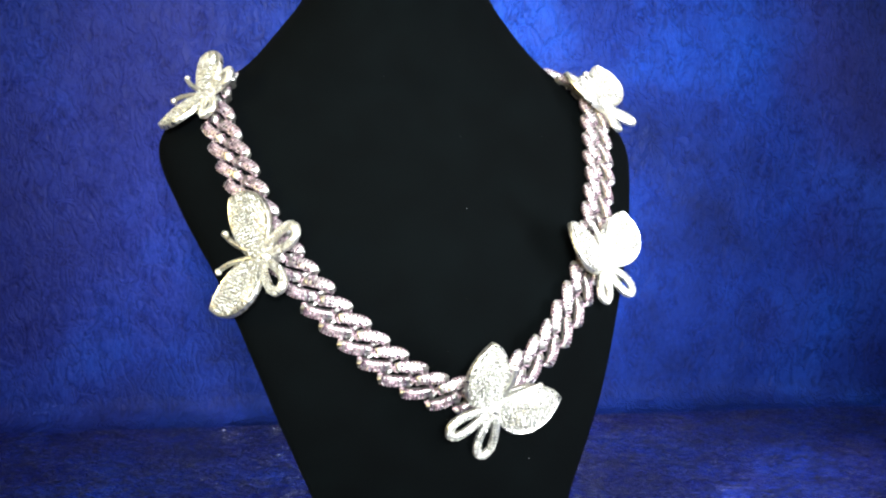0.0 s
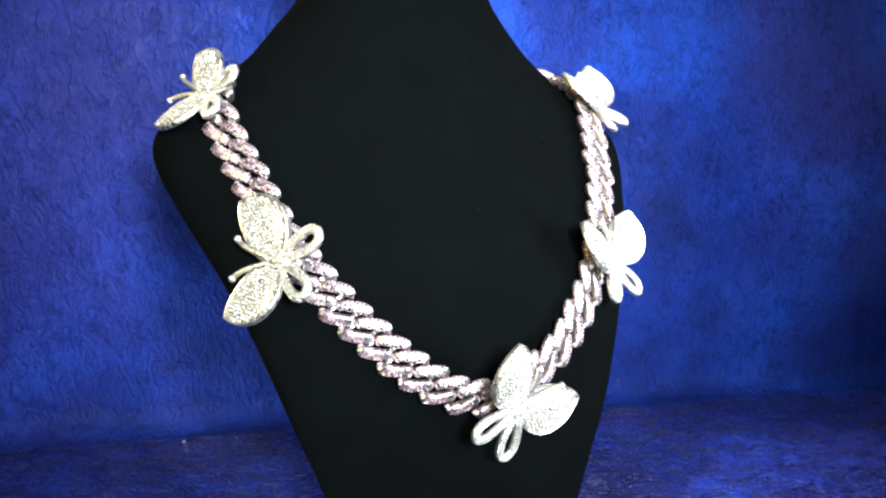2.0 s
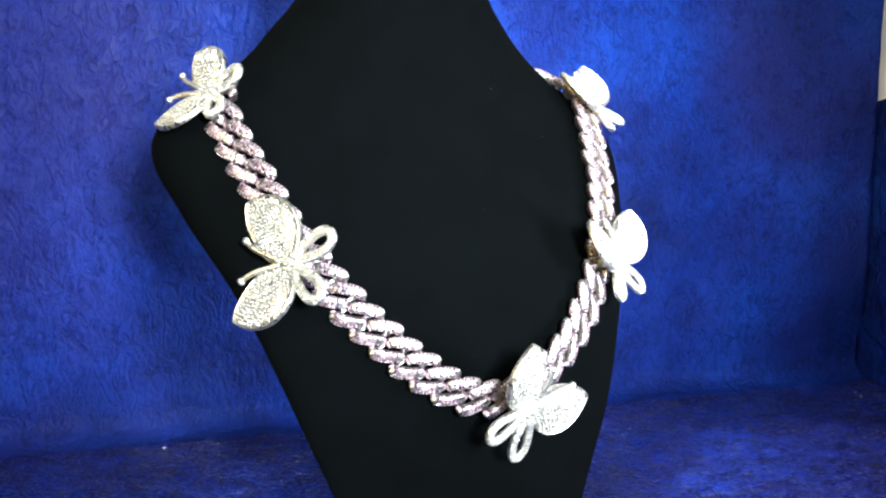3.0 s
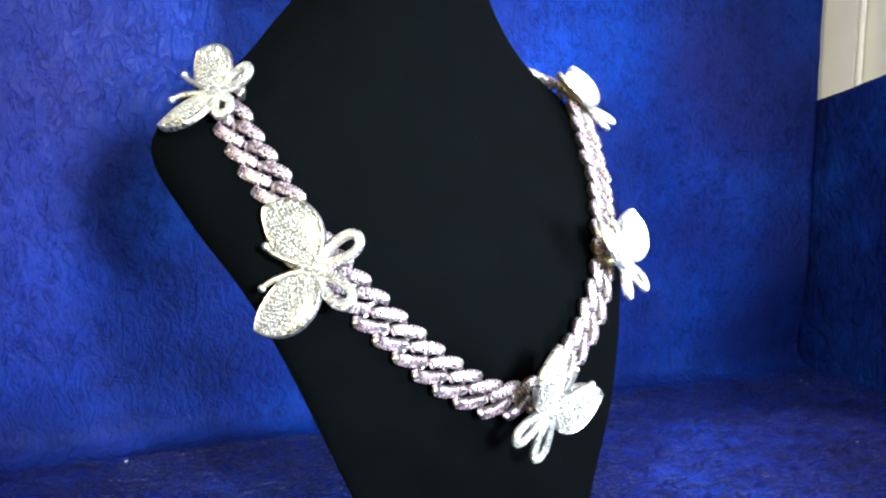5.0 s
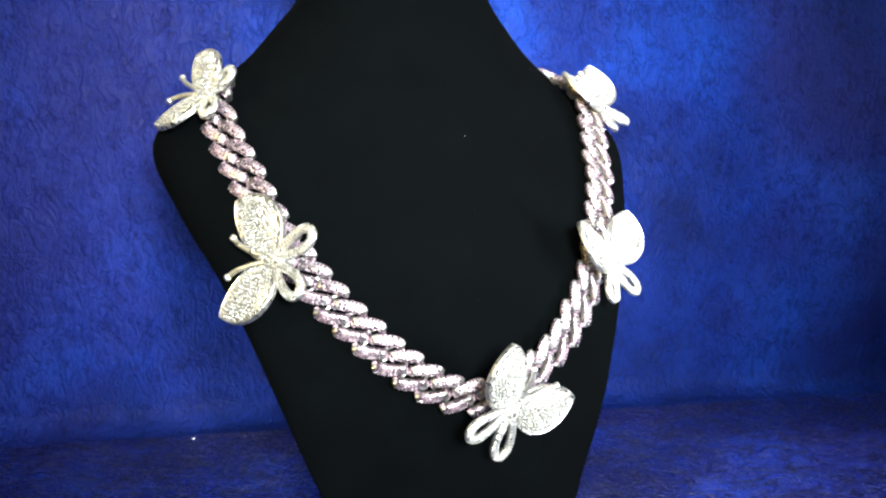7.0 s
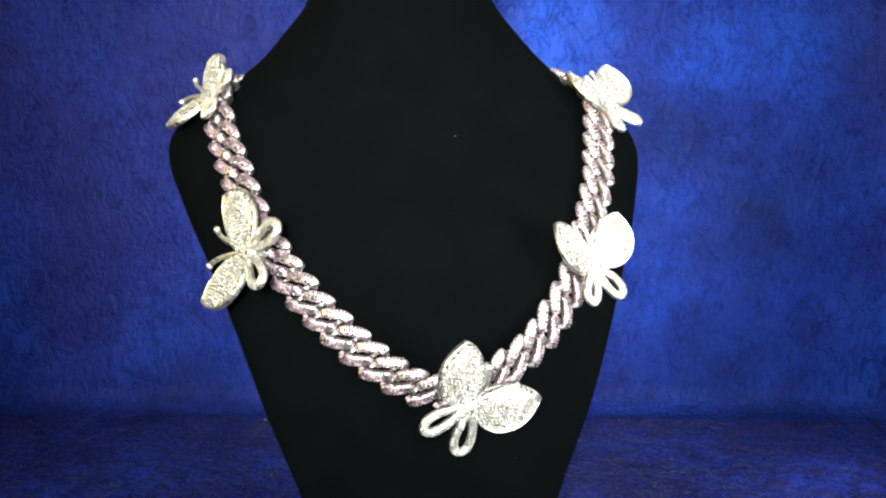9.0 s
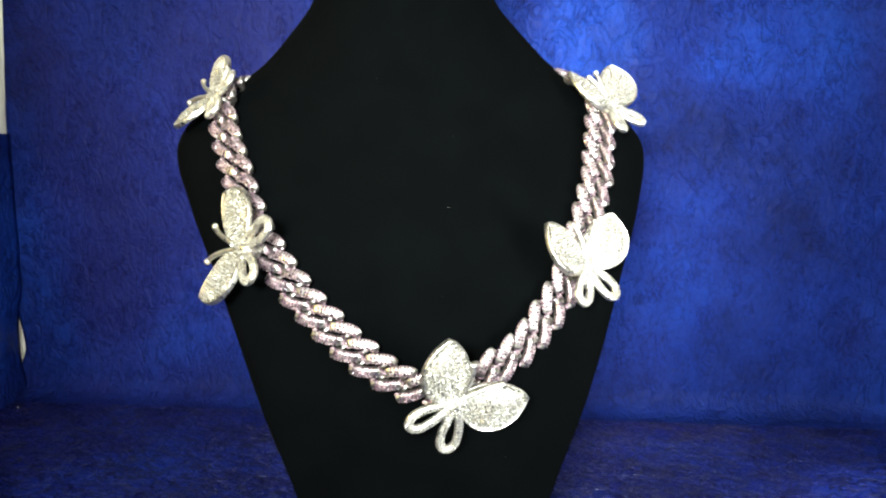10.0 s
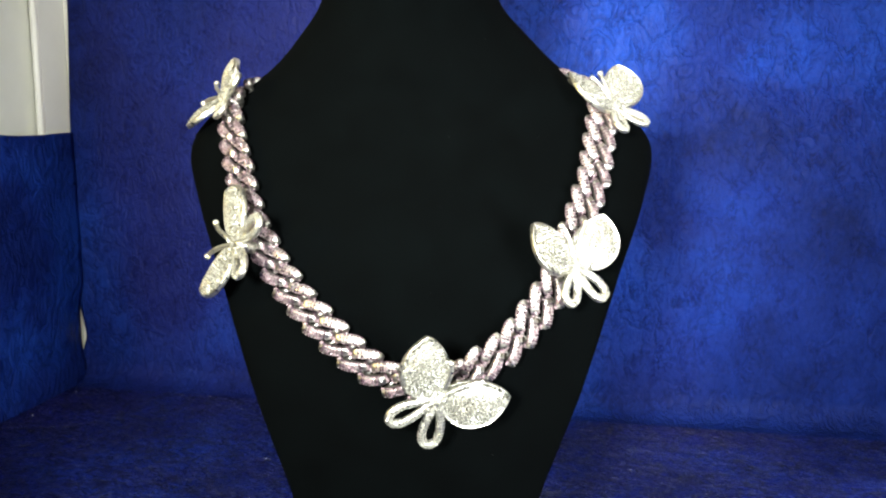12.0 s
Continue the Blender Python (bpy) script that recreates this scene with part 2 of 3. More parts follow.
def sheet(name, across, along, place, mat, label, category, thick=0.0006):
    """A sheet of paper with its own thickness; place(i, j) gives each point."""
    bm = bmesh.new()
    grid = [[bm.verts.new(place(i / across, j / along)) for i in range(across + 1)] for j in range(along + 1)]
    for j in range(along):
        for i in range(across):
            bm.faces.new((grid[j][i], grid[j][i + 1], grid[j + 1][i + 1], grid[j + 1][i]))
    ob = finish(name, bm, mat)
    s = ob.modifiers.new("thickness", "SOLIDIFY")
    s.thickness, s.offset = thick, 0
    return tagged(ob, label, category, kind="structure")


BEND = 0.018           # radius of the sweep where the paper turns from floor to wall
FLOOR_RUN, WALL_RUN = DEEP - BEND, 0.36


def sweep_place(i, j):
    x = 0.001 + i * (WIDE - 0.002)
    arc = BEND * math.pi / 2
    s = j * (FLOOR_RUN + arc + WALL_RUN)
    lift = crumple(x, s, 3.1, 0.0022)
    if s < FLOOR_RUN:
        p, n = Vector((x, -DEEP + s, 0)), Vector((0, 0, 1))
        lift = abs(lift) * 0.35
    elif s < FLOOR_RUN + arc:
        a = (s - FLOOR_RUN) / BEND
        p = Vector((x, -BEND + BEND * math.sin(a), BEND - BEND * math.cos(a)))
        n = Vector((0, -math.sin(a), math.cos(a)))
        lift *= 0.8
    else:
        h = s - FLOOR_RUN - arc
        inset = 0.004 * h / WALL_RUN
        # its left edge leans in above the side paper
        lean = 0.0062 * max(0.0, (h - 0.15) / 0.2) * max(0.0, 1 - x / 0.3)
        grow = min(1.0, h / 0.06)
        grow = grow * grow * (3 - 2 * grow)
        p, n = Vector((inset + lean + x * (1 - (2 * inset + 0.009 * grow) / WIDE), 0.0, BEND + h)), Vector((0, -1, 0))
        # a slit beside the left edge, where the sheet curls away
        if 0.021 < p.z < 0.061:
            p.x += 0.0048 * min((p.z - 0.021) / 0.013, (0.061 - p.z) / 0.027) ** 0.8 * max(0.0, 1 - i / 0.05)
        # the sheet bows off the wall towards its right edge
        p.y -= 0.012 * grow * max(0.0, (x - 0.53) / (WIDE - 0.53)) ** 2
    return BOX @ (p + n * (lift + 0.002))


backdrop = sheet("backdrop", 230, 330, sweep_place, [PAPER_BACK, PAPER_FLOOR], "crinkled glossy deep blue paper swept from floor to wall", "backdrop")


into_box = BOX.inverted()
for f in backdrop.data.polygons:      # the floor's run is glossier, its violet sheen and deeper crease shade coloured in
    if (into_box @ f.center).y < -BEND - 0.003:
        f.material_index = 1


def left_place(i, j):
    y = -0.004 - i * (DEEP - 0.02)
    top = 0.174 + 0.003 * math.sin(y * 40) * min(1, -y * 8)
    z = 0.001 + j * top
    # pressed flat against the corner beside the slit
    flat = math.exp(-(((z - 0.040) / 0.024) ** 4)) * math.exp(-(((y + 0.004) / 0.02) ** 2))
    return BOX @ Vector((0.0020 + (0.002 + abs(crumple(y, z, 7.7, 0.003))) * (1 - flat), y, z))


def right_place(i, j):
    y = -0.004 - i * 0.205
    top = 0.193 + 0.10 * min(1, -y / 0.3) ** 1.15
    z = 0.001 + j * top
    return BOX @ Vector((WIDE - 0.004 - abs(crumple(y, z, 12.3, 0.003)), y, z))


sheet("left_side_paper", 150, 60, left_place, PAPER_SIDE, "blue crinkled paper covering the lower left side wall", "paper lining")
sheet("right_side_paper", 70, 60, right_place, PAPER_SIDE, "blue crinkled paper with a curved top edge on the side wall", "paper lining")


def panel(name, lo, hi, mat, label, category="wall", bevel=0.002):
    bm = bmesh.new()
    box(bm, lo, hi, bevel)
    for v in bm.verts:
        v.co = BOX @ v.co
    return tagged(finish(name, bm, mat, smooth=False), label, category, kind="structure")


panel("wall_back", (-0.02, 0.0015, -0.004), (WIDE + 0.02, 0.0135, TALL), WHITE_PANEL, "white back panel of the photo box")
panel("wall_left", (-0.02, -DEEP, -0.004), (-0.004, 0.001, TALL), CREAM_PANEL, "cream white side panel of the photo box")
panel("wall_right", (WIDE + 0.004, -DEEP, -0.004), (WIDE + 0.02, 0.001, TALL), CREAM_PANEL, "cream white side panel of the photo box")
panel("ceiling", (-0.02, -DEEP, TALL + 0.001), (WIDE + 0.02, 0.02, TALL + 0.013), WHITE_PANEL, "white top panel of the photo box", "ceiling")
for side, x0, x1 in (("left", -0.0035, 0.0015), ("right", WIDE - 0.0015, WIDE + 0.0035)):
    panel("trim_" + side, (x0, -0.027 if side == "left" else -0.036, 0.0), (x1, 0.001, TALL - 0.002), WHITE_PANEL, "flat white corner strip of the photo box", "trim", 0.0012)
    inner = 0.0012 if side == "left" else WIDE - 0.0012
    bm = bmesh.new()
    tube(bm, [BOX @ Vector((inner, -0.031 if side == "left" else -0.040, z)) for z in (0.0, 0.2, 0.4, TALL - 0.003)], 0.0022, 10)
    tagged(finish("trim_edge_" + side, bm, WHITE_PANEL), "thin rounded white edge bead beside the strip", "trim", kind="structure")

# the room round the box: table, floor, walls and ceiling
bm = bmesh.new()
box(bm, (-0.9, -0.75, -0.034), (0.9, 0.75, -0.005), 0.004)
table = tagged(finish("table", bm, TABLE_WOOD, smooth=False), "plain brown laminate table under the photo box", "table")
for x in (-0.84, 0.84):
    for y in (-0.69, 0.69):
        bm = bmesh.new()
        box(bm, (x - 0.025, y - 0.025, -0.75), (x + 0.025, y + 0.025, -0.0345), 0.003)
        part("leg", bm, TABLE_WOOD, table, smooth=False)


def slab(name, lo, hi, label, category):
    bm = bmesh.new()
    box(bm, lo, hi)
    return tagged(finish(name, bm, ROOM_PAINT, smooth=False), label, category, kind="structure")


slab("floor", (-2.0, -2.0, -0.80), (2.0, 2.0, -0.75), "plain floor of the room", "floor")
slab("room_ceiling", (-2.0, -2.0, 1.70), (2.0, 2.0, 1.75), "plain ceiling of the room", "ceiling")
slab("wall_south", (-2.0, -2.05, -0.75), (2.0, -2.0, 1.70), "plain painted room wall", "wall")
slab("wall_north", (-2.0, 2.0, -0.75), (2.0, 2.05, 1.70), "plain painted room wall", "wall")
slab("wall_west", (-2.05, -2.0, -0.75), (-2.0, 2.0, 1.70), "plain painted room wall", "wall")
slab("wall_east", (2.0, -2.0, -0.75), (2.05, 2.0, 1.70), "plain painted room wall", "wall")

# ---- the velvet bust ----
TURNED = radians(14.09)
MID, SKEW = 0.067, 0.0529
HEIGHTS = [0.0, 0.05, 0.09, 0.13, 0.155, 0.175, 0.19, 0.203, 0.215, 0.23, 0.26, 0.285]
HALF = [0.0308, 0.0413, 0.0564, 0.0718, 0.084, 0.0897, 0.0786, 0.0578, 0.0455, 0.0335, 0.0325, 0.0325]
DEPTH = [0.262, 0.2675, 0.2734, 0.2906, 0.312, 0.3277, 0.3333, 0.331, 0.3305, 0.326, 0.324, 0.324]
FRONT = [0.006, 0.005, 0.0075, 0.0218, 0.0335, 0.0350, 0.0335, 0.0330, 0.0332, 0.0335, 0.033, 0.032]
BACK = [0.03, 0.025, 0.02, 0.016, 0.014, 0.014, 0.018, 0.025, 0.03, 0.033, 0.032, 0.031]


def to_world(u, v, z):
    """From the bust's own frame, which leans and is a little askew."""
    a = u + MID - 0.0012 * max(0.0, 1 - z / 0.14) - 0.0408 * (z - 0.15) + 0.0027 * math.sin((z - 0.05) / 0.2 * math.pi)
    b = v + SKEW * u
    return Vector((a * math.cos(TURNED) - b * math.sin(TURNED), a * math.sin(TURNED) + b * math.cos(TURNED), z))


def section(z):
    return tuple(spline(HEIGHTS, values, z) for values in (HALF, DEPTH, FRONT, BACK))


def skin(u, z):
    """Depth of the bust's front at u, z."""
    w, v, f, _ = section(z)
    r = min(abs(u) / w, 1.0)
    return v - f * math.sqrt(1 - r * r)


def outward(u, v, z):
    """Direction away from the bust near its skin, in the bust's own frame."""
    def level(a, b, c):
        w, d, f, k = section(c)
        return math.sqrt((a / w) ** 2 + ((b - d) / (f if b < d else k)) ** 2)
    e = 0.0006
    g = Vector((level(u + e, v, z) - level(u - e, v, z), level(u, v + e, z) - level(u, v - e, z), level(u, v, z + e) - level(u, v, z - e)))
    return g.normalized()


def bust():
    bm = bmesh.new()
    sides, rings = 96, []
    levels = [0.285 * k / 110 for k in range(111)]
    for z in levels:
        w, v, f, b = section(z)
        ring = []
        for k in range(sides):
            a = k * math.tau / sides
            c, s = math.cos(a), math.sin(a)
            ring.append(bm.verts.new(to_world(w * c, v + s * (f if s < 0 else b), z + 0.002 * max(0, 1 - z / 0.04))))
        rings.append(ring)
    for k, (shrink, rise) in enumerate(((0.93, 0.004), (0.75, 0.007), (0.4, 0.009))):
        w, v, f, b = section(0.285)
        rings.append([bm.verts.new(to_world(w * shrink * math.cos(a), v + math.sin(a) * shrink * (f if math.sin(a) < 0 else b), 0.285 + rise)) for a in (j * math.tau / sides for j in range(sides))])
    for a, b in zip(rings, rings[1:]):
        for k in range(sides):
            bm.faces.new((a[k], a[(k + 1) % sides], b[(k + 1) % sides], b[k]))
    bm.faces.new(rings[0][::-1])
    bm.faces.new(rings[-1])
    ob = tagged(finish("display_bust", bm, VELVET), "black velvet necklace display bust standing on blue paper", "display bust")
    rng = random.Random(5)
    bm = bmesh.new()
    for _ in range(26):
        u, z = rng.uniform(-0.05, 0.05), rng.uniform(0.06, 0.22)
        if abs(u) > section(z)[0] * 0.85:
            continue
        v = skin(u, z)
        at = to_world(u, v, z) + Vector((0, -0.0003, 0))
        r = rng.choice((0.00004, 0.00006, 0.0001))
        bead(bm, at, r)
    lint = part("lint", bm, LINT, ob, "tiny white specks of lint")
    lint["kind"] = "stuff"
    return ob


bust()

# ---- the necklace ----
necklace = tagged(new("necklace"), "silver curb chain set with pink stones and five white butterflies", "necklace")
necklace.empty_display_size = 0.02

# the chain's line over the bust: across, height, millimetres off the velvet; then round the neck
FRONT_LINE = [(-0.0662, 0.1922, 2.2), (-0.0677, 0.1868, 2.2), (-0.0674, 0.1800, 2.0), (-0.0656, 0.1735, 1.9), (-0.0630, 0.1660, 1.9), (-0.0597, 0.1575, 1.8), (-0.0548, 0.1470, 1.5), (-0.0488, 0.1375, 1.9),
              (-0.0419, 0.1290, 2.2), (-0.0338, 0.1203, 2.6), (-0.0253, 0.1120, 3.4), (-0.0160, 0.1047, 4.8), (-0.0060, 0.0997, 6.0), (0.0035, 0.0982, 6.4), (0.0128, 0.0998, 6.0), (0.0208, 0.1042, 5.0),
              (0.0293, 0.1095, 4.0), (0.0367, 0.1170, 3.2), (0.0418, 0.1235, 3.0), (0.0463, 0.1310, 2.8), (0.0530, 0.1442, 2.6), (0.0590, 0.1570, 2.6), (0.0624, 0.1652, 2.6), (0.0646, 0.1745, 3.2), (0.0664, 0.1820, 3.8), (0.0660, 0.1900, 4.0)]


def chain_line():
    pts = []
    for u, z, lift in FRONT_LINE:
        v = skin(u, z)
        p = Vector((u, v, z)) + outward(u, v, z) * (lift * 0.001)
        pts.append(p)
    for u, v, z in ((0.0595, 0.3245, 0.1995), (0.0510, 0.343, 0.1975), (0.036, 0.360, 0.196), (0.012, 0.369, 0.200), (-0.012, 0.369, 0.198), (-0.038, 0.361, 0.198), (-0.0545, 0.348, 0.1975), (-0.0635, 0.331, 0.1968)):
        pts.append(Vector((u, v, z)))
    n, fine = len(pts), []
    for i in range(n):
        a, b, c, d = (pts[(i + k) % n] for k in (-1, 0, 1, 2))
        for k in range(24):
            t = k / 24
            fine.append(0.5 * (2 * b + (c - a) * t + (2 * a - 5 * b + 4 * c - d) * t * t + (3 * b - a - 3 * c + d) * t**3))
    return fine


SLANT, HALF_LONG, HALF_WIDE = radians(30.5), 0.0044, 0.0036
PITCH, PHASE, STONE = 0.0079, 1.19, 0.00104


def ease(low, high, x):
    """Smooth step from 0 to 1."""
    t = max(0.0, min(1.0, (x - low) / (high - low)))
    return t * t * (3 - 2 * t)


def link_curve(phi):
    """The line of a link: two straight slanting bars on top, whose ends dive under the neighbours."""
    c, s = math.cos(phi), math.sin(phi)
    d = Vector((math.cos(SLANT), math.sin(SLANT), 0))
    lobe = ease(0.03, 0.34, abs(s))
    p = d * (HALF_LONG * c * (0.84 + 0.16 * lobe)) + Vector((0.0014, HALF_WIDE, 0)) * math.copysign(abs(s) ** 0.25, s)
    p.z = -0.0014 + 0.0031 * lobe - 0.0005 * c * c
    return p


def link_axes(phi):
    """Along, across and off the bar at phi; the two bars lean apart like a low roof."""
    t = (link_curve(phi + 0.05) - link_curve(phi - 0.05)).normalized()
    side = Vector((0, 0, 1)).cross(t).normalized()
    top = (t.cross(side) - side * 0.30).normalized()
    return t, top.cross(t).normalized(), top


def bar_size(phi):
    """Half width and half height of the link's metal at phi."""
    c, lobe = math.cos(phi), ease(0.10, 0.34, abs(math.sin(phi)))
    return 0.0006 + 0.00102 * lobe * (1 - 0.18 * c * c), 0.0007 + 0.0006 * lobe


def link_mesh():
    """One twisted oval link: two raised flat bars that dive at the ends."""
    bm = bmesh.new()
    steps, sides, rings = 56, 12, []
    for i in range(steps):
        phi = i * math.tau / steps
        p = link_curve(phi)
        t, side, top = link_axes(phi)
        half, tall = bar_size(phi)
        ring = []
        for k in range(sides):
            a = (k + 0.5) * math.tau / sides
            c, s = math.cos(a), math.sin(a)
            ring.append(bm.verts.new(p + side * (half * math.copysign(abs(c) ** 0.35, c)) + top * (tall * math.copysign(abs(s) ** 0.35, s))))
        rings.append(ring)
    for i in range(steps):
        a, b = rings[i], rings[(i + 1) % steps]
        for k in range(sides):
            bm.faces.new((a[k], a[(k + 1) % sides], b[(k + 1) % sides], b[k]))
    return bm


def link_setting(seed):
    """Lines of stones and the prongs between them along the edges, on both bars of a link."""
    rng = random.Random(seed)
    stones, prongs = bmesh.new(), bmesh.new()
    for bar in (1, -1):
        for i in range(-4, 5):
            phi = bar * math.acos(i * STONE / HALF_LONG)
            p = link_curve(phi)
            t, side, top = link_axes(phi)
            half, tall = bar_size(phi)
            for k in (-1, 0, 1):
                at = p + side * (k * half * 0.62) + t * rng.uniform(-0.0002, 0.0002) + top * (tall - 0.00006 - 0.00010 * abs(k))
                gem(stones, at, top + side * (0.22 * k), rng.uniform(0.00050, 0.00062), rng, 6, 0.42)
            # one more line down the flank that faces the other bar, one round the outer shoulder
            gem(stones, p + side * (half * 0.97) + top * (tall - 0.00075), side + top * 0.5, rng.uniform(0.00050, 0.00062), rng, 6, 0.35)
            gem(stones, p - side * (half * 0.97) + top * (tall - 0.00075), top * 0.5 - side, rng.uniform(0.00050, 0.00062), rng, 6, 0.35)
            if i < 4:
                phi = bar * math.acos((i + 0.5) * STONE / HALF_LONG)
                p = link_curve(phi)
                t, side, top = link_axes(phi)
                half, tall = bar_size(phi)
                for k in (-1, 1):
                    bead(prongs, p + side * (k * half * 0.98) + top * (tall - 0.00024), 0.00021)
    return stones, prongs


def build_chain():
    line = chain_line()
    n = len(line)
    lengths = [0.0]
    for i in range(n):
        lengths.append(lengths[-1] + (line[(i + 1) % n] - line[i]).length)
    count = round(lengths[-1] / PITCH)
    step = lengths[-1] / count
    body = finish("chain_link", link_mesh(), LINK_SILVER, necklace)
    variants = []
    for seed in range(6):
        stones, prongs = link_setting(seed)
        a, b = finish("pink_pave", stones, PINK_STONE, smooth=False), finish("prong_edging", prongs, LINK_SILVER)
        variants.append((a.data, b.data))
        bpy.data.objects.remove(a)
        bpy.data.objects.remove(b)
    rng = random.Random(11)
    for k in range(count):
        s = (k + PHASE) % count * step
        i = int(np.searchsorted(lengths, s, "right")) - 1
        f = (s - lengths[i]) / (lengths[i + 1] - lengths[i])
        p = line[i % n].lerp(line[(i + 1) % n], f)
        p.x += 0.0007 * ease(0.04, 0.055, -p.x) * (p.y < 0.325)
        t = (line[(i + 2) % n] - line[(i - 1) % n]).normalized()
        # round the neck the chain lies down on the shoulder
        out = outward(*p) + Vector((0, 0, (0.8 if p.x < 0 else 0.2) * ease(0.318, 0.336, p.y)))
        out = (out - t * out.dot(t)).normalized()
        across = out.cross(t)
        # up to the shoulder the chain rolls over, its outer edge sunk into the velvet
        roll = -radians(13) * ease(0.022, 0.055, -p.x) * (p.y < 0.325)
        across, out = across * math.cos(roll) - out * math.sin(roll), out * math.cos(roll) + across * math.sin(roll)
        m = Matrix((t, across, out)).transposed()
        world_turn = Matrix.Rotation(TURNED, 3, "Z")
        wobble = Euler((rng.uniform(-0.05, 0.05), rng.uniform(-0.05, 0.05), rng.uniform(-0.03, 0.03))).to_matrix()
        place = Matrix.Translation(to_world(*p)) @ (world_turn @ m @ wobble).to_4x4()
        if k == 0:
            link = body
            link.matrix_basis = place
        else:
            link = shared("chain_link", body.data, necklace, place)
        stones, prongs = variants[rng.randrange(6)]
        stuff(shared("pink_pave", stones, link))
        stuff(shared("prong_edging", prongs, link))


build_chain()


# ---- butterflies ----
def bezier(a, b, c, d, steps):
    return [a * (1 - t) ** 3 + b * 3 * t * (1 - t) ** 2 + c * 3 * t * t * (1 - t) + d * t**3 for t in (k / steps for k in range(steps))]


def wing_outline(long):
    L = 0.55 * long + 0.45 * 0.0236
    V = lambda x, y: Vector((x * L, y * L))
    outer = bezier(V(0.03, 0.0), V(-0.08, 0.53), V(0.78, 0.77), V(1.0, 0.02), 30)
    inner = bezier(V(1.0, 0.02), V(0.84, -0.27), V(0.06, -0.34), V(0.03, 0.0), 22)
    return [Vector((q.x * long / L, q.y)) for q in outer + inner]


def wing_frame(side, tip, cup):
    l = Vector(tip).normalized()
    m = Vector((l.y * side, -l.x * side, 0)).normalized()
    # the wing is cupped: its outer half rises a little
    m = (m + Vector((0, 0, cup))).normalized()
    n = l.cross(m)
    if n.z < 0:
        n = -n
    return l, m, (n - l * n.dot(l)).normalized()


def wing(side, tip, cup, seed):
    rng = random.Random(seed)
    line = wing_outline(Vector(tip).length)
    l, m, n = wing_frame(side, tip, cup)
    base = n * -0.0003

    def at(p, h):
        return base + l * p.x + m * p.y + n * h

    centre = sum(line, Vector((0, 0))) / len(line)
    metal = bmesh.new()
    rows = []
    for scale, h in ((0.90, -0.0007), (0.985, -0.0006), (1.0, -0.0002), (1.0, 0.0009), (0.985, 0.0012), (0.965, 0.0012), (0.945, 0.0006), (0.8, 0.0013), (0.6, 0.0020), (0.35, 0.0024)):
        rows.append([metal.verts.new(at(centre + (p - centre) * scale, h)) for p in line])
    for a, b in zip(rows, rows[1:]):
        for k in range(len(line)):
            j = (k + 1) % len(line)
            metal.faces.new((a[k], a[j], b[j], b[k]))
    metal.faces.new(rows[0][::-1])
    metal.faces.new(rows[-1])
    stones = bmesh.new()
    pitch = 0.00124
    xs = [p.x for p in line]
    ys = [p.y for p in line]

    def inset_of(p):
        inside, best = False, 1.0
        for k in range(len(line)):
            a, b = line[k], line[(k + 1) % len(line)]
            if (a.y > p.y) != (b.y > p.y) and p.x < (b.x - a.x) * (p.y - a.y) / (b.y - a.y) + a.x:
                inside = not inside
            d = b - a
            t = max(0.0, min(1.0, (p - a).dot(d) / d.length_squared))
            best = min(best, (p - a - d * t).length)
        return best if inside else -best

    row, y = 0, min(ys)
    while y < max(ys):
        x = min(xs) + (pitch / 2 if row % 2 else 0)
        while x < max(xs):
            p = Vector((x + rng.uniform(-0.00022, 0.00022), y + rng.uniform(-0.00022, 0.00022)))
            d = inset_of(p)
            if d > 0.00085:
                frac = (p - centre).length / max(1e-6, (p - centre).length + d)
                h = 0.0003 + 0.0024 * (1 - frac**2) ** 0.8
                lean = (p - centre) * (frac * 0.35 / max(1e-6, (p - centre).length))
                gem(stones, at(p, h + 0.0002), n + l * lean.x + m * lean.y, rng.uniform(0.00050, 0.00064), rng, 7, 0.24)
            x += pitch
        y += pitch * 0.87
        row += 1
    return metal, stones


def loop_points(end, half):
    """A drop-shaped loop from the body out to end and back."""
    axis = Vector(end)
    long = axis.length
    d = axis.normalized()
    s = d.cross(Vector((0, 0, 1))).normalized()
    pts = []
    for k in range(44):
        t = k * math.tau / 44
        r = 0.5 - 0.5 * math.cos(t)
        pts.append(d * (0.10 * long + 0.84 * long * r) + s * (half * math.sin(t) * (0.25 + 0.75 * r)) + Vector((0, 0, 0.0004 + 0.0003 * r)))
    return pts


def tail_loop(end, half, seed):
    rng = random.Random(seed)
    pts = loop_points(end, half)
    bm = bmesh.new()
    tube(bm, pts, 0.00150, 8, closed=True, flat=0.8)
    stones = bmesh.new()
    n = len(pts)
    for k in range(n):
        t = (pts[(k + 1) % n] - pts[k - 1]).normalized()
        side = t.cross(Vector((0, 0, 1))).normalized()
        up = side.cross(t)
        for j in (-1, 0, 1):
            gem(stones, pts[k] + side * (j * rng.uniform(0.0007, 0.0010)) + up * (0.00098 - 0.00024 * abs(j)), up + side * (0.6 * j), rng.uniform(0.00042, 0.00056), rng, 6, 0.3)
    return bm, stones


def antenna(side, end):
    bm = bmesh.new()
    end = Vector(end)
    a, b = Vector((0.0004 * side, 0.0005, 0.0008)), end * 0.36 + Vector((-0.0004 * side, 0.0014, 0.0010))
    c = end * 0.74 + Vector((-0.0012 * side, 0.0010, 0.0008))
    tube(bm, bezier(a, b, c, end, 10) + [end], [0.00092 - 0.00014 * k / 10 for k in range(11)], 8)
    r = bmesh.ops.create_icosphere(bm, subdivisions=2, radius=0.00115)
    for v in r["verts"]:
        v.co += end
    return bm


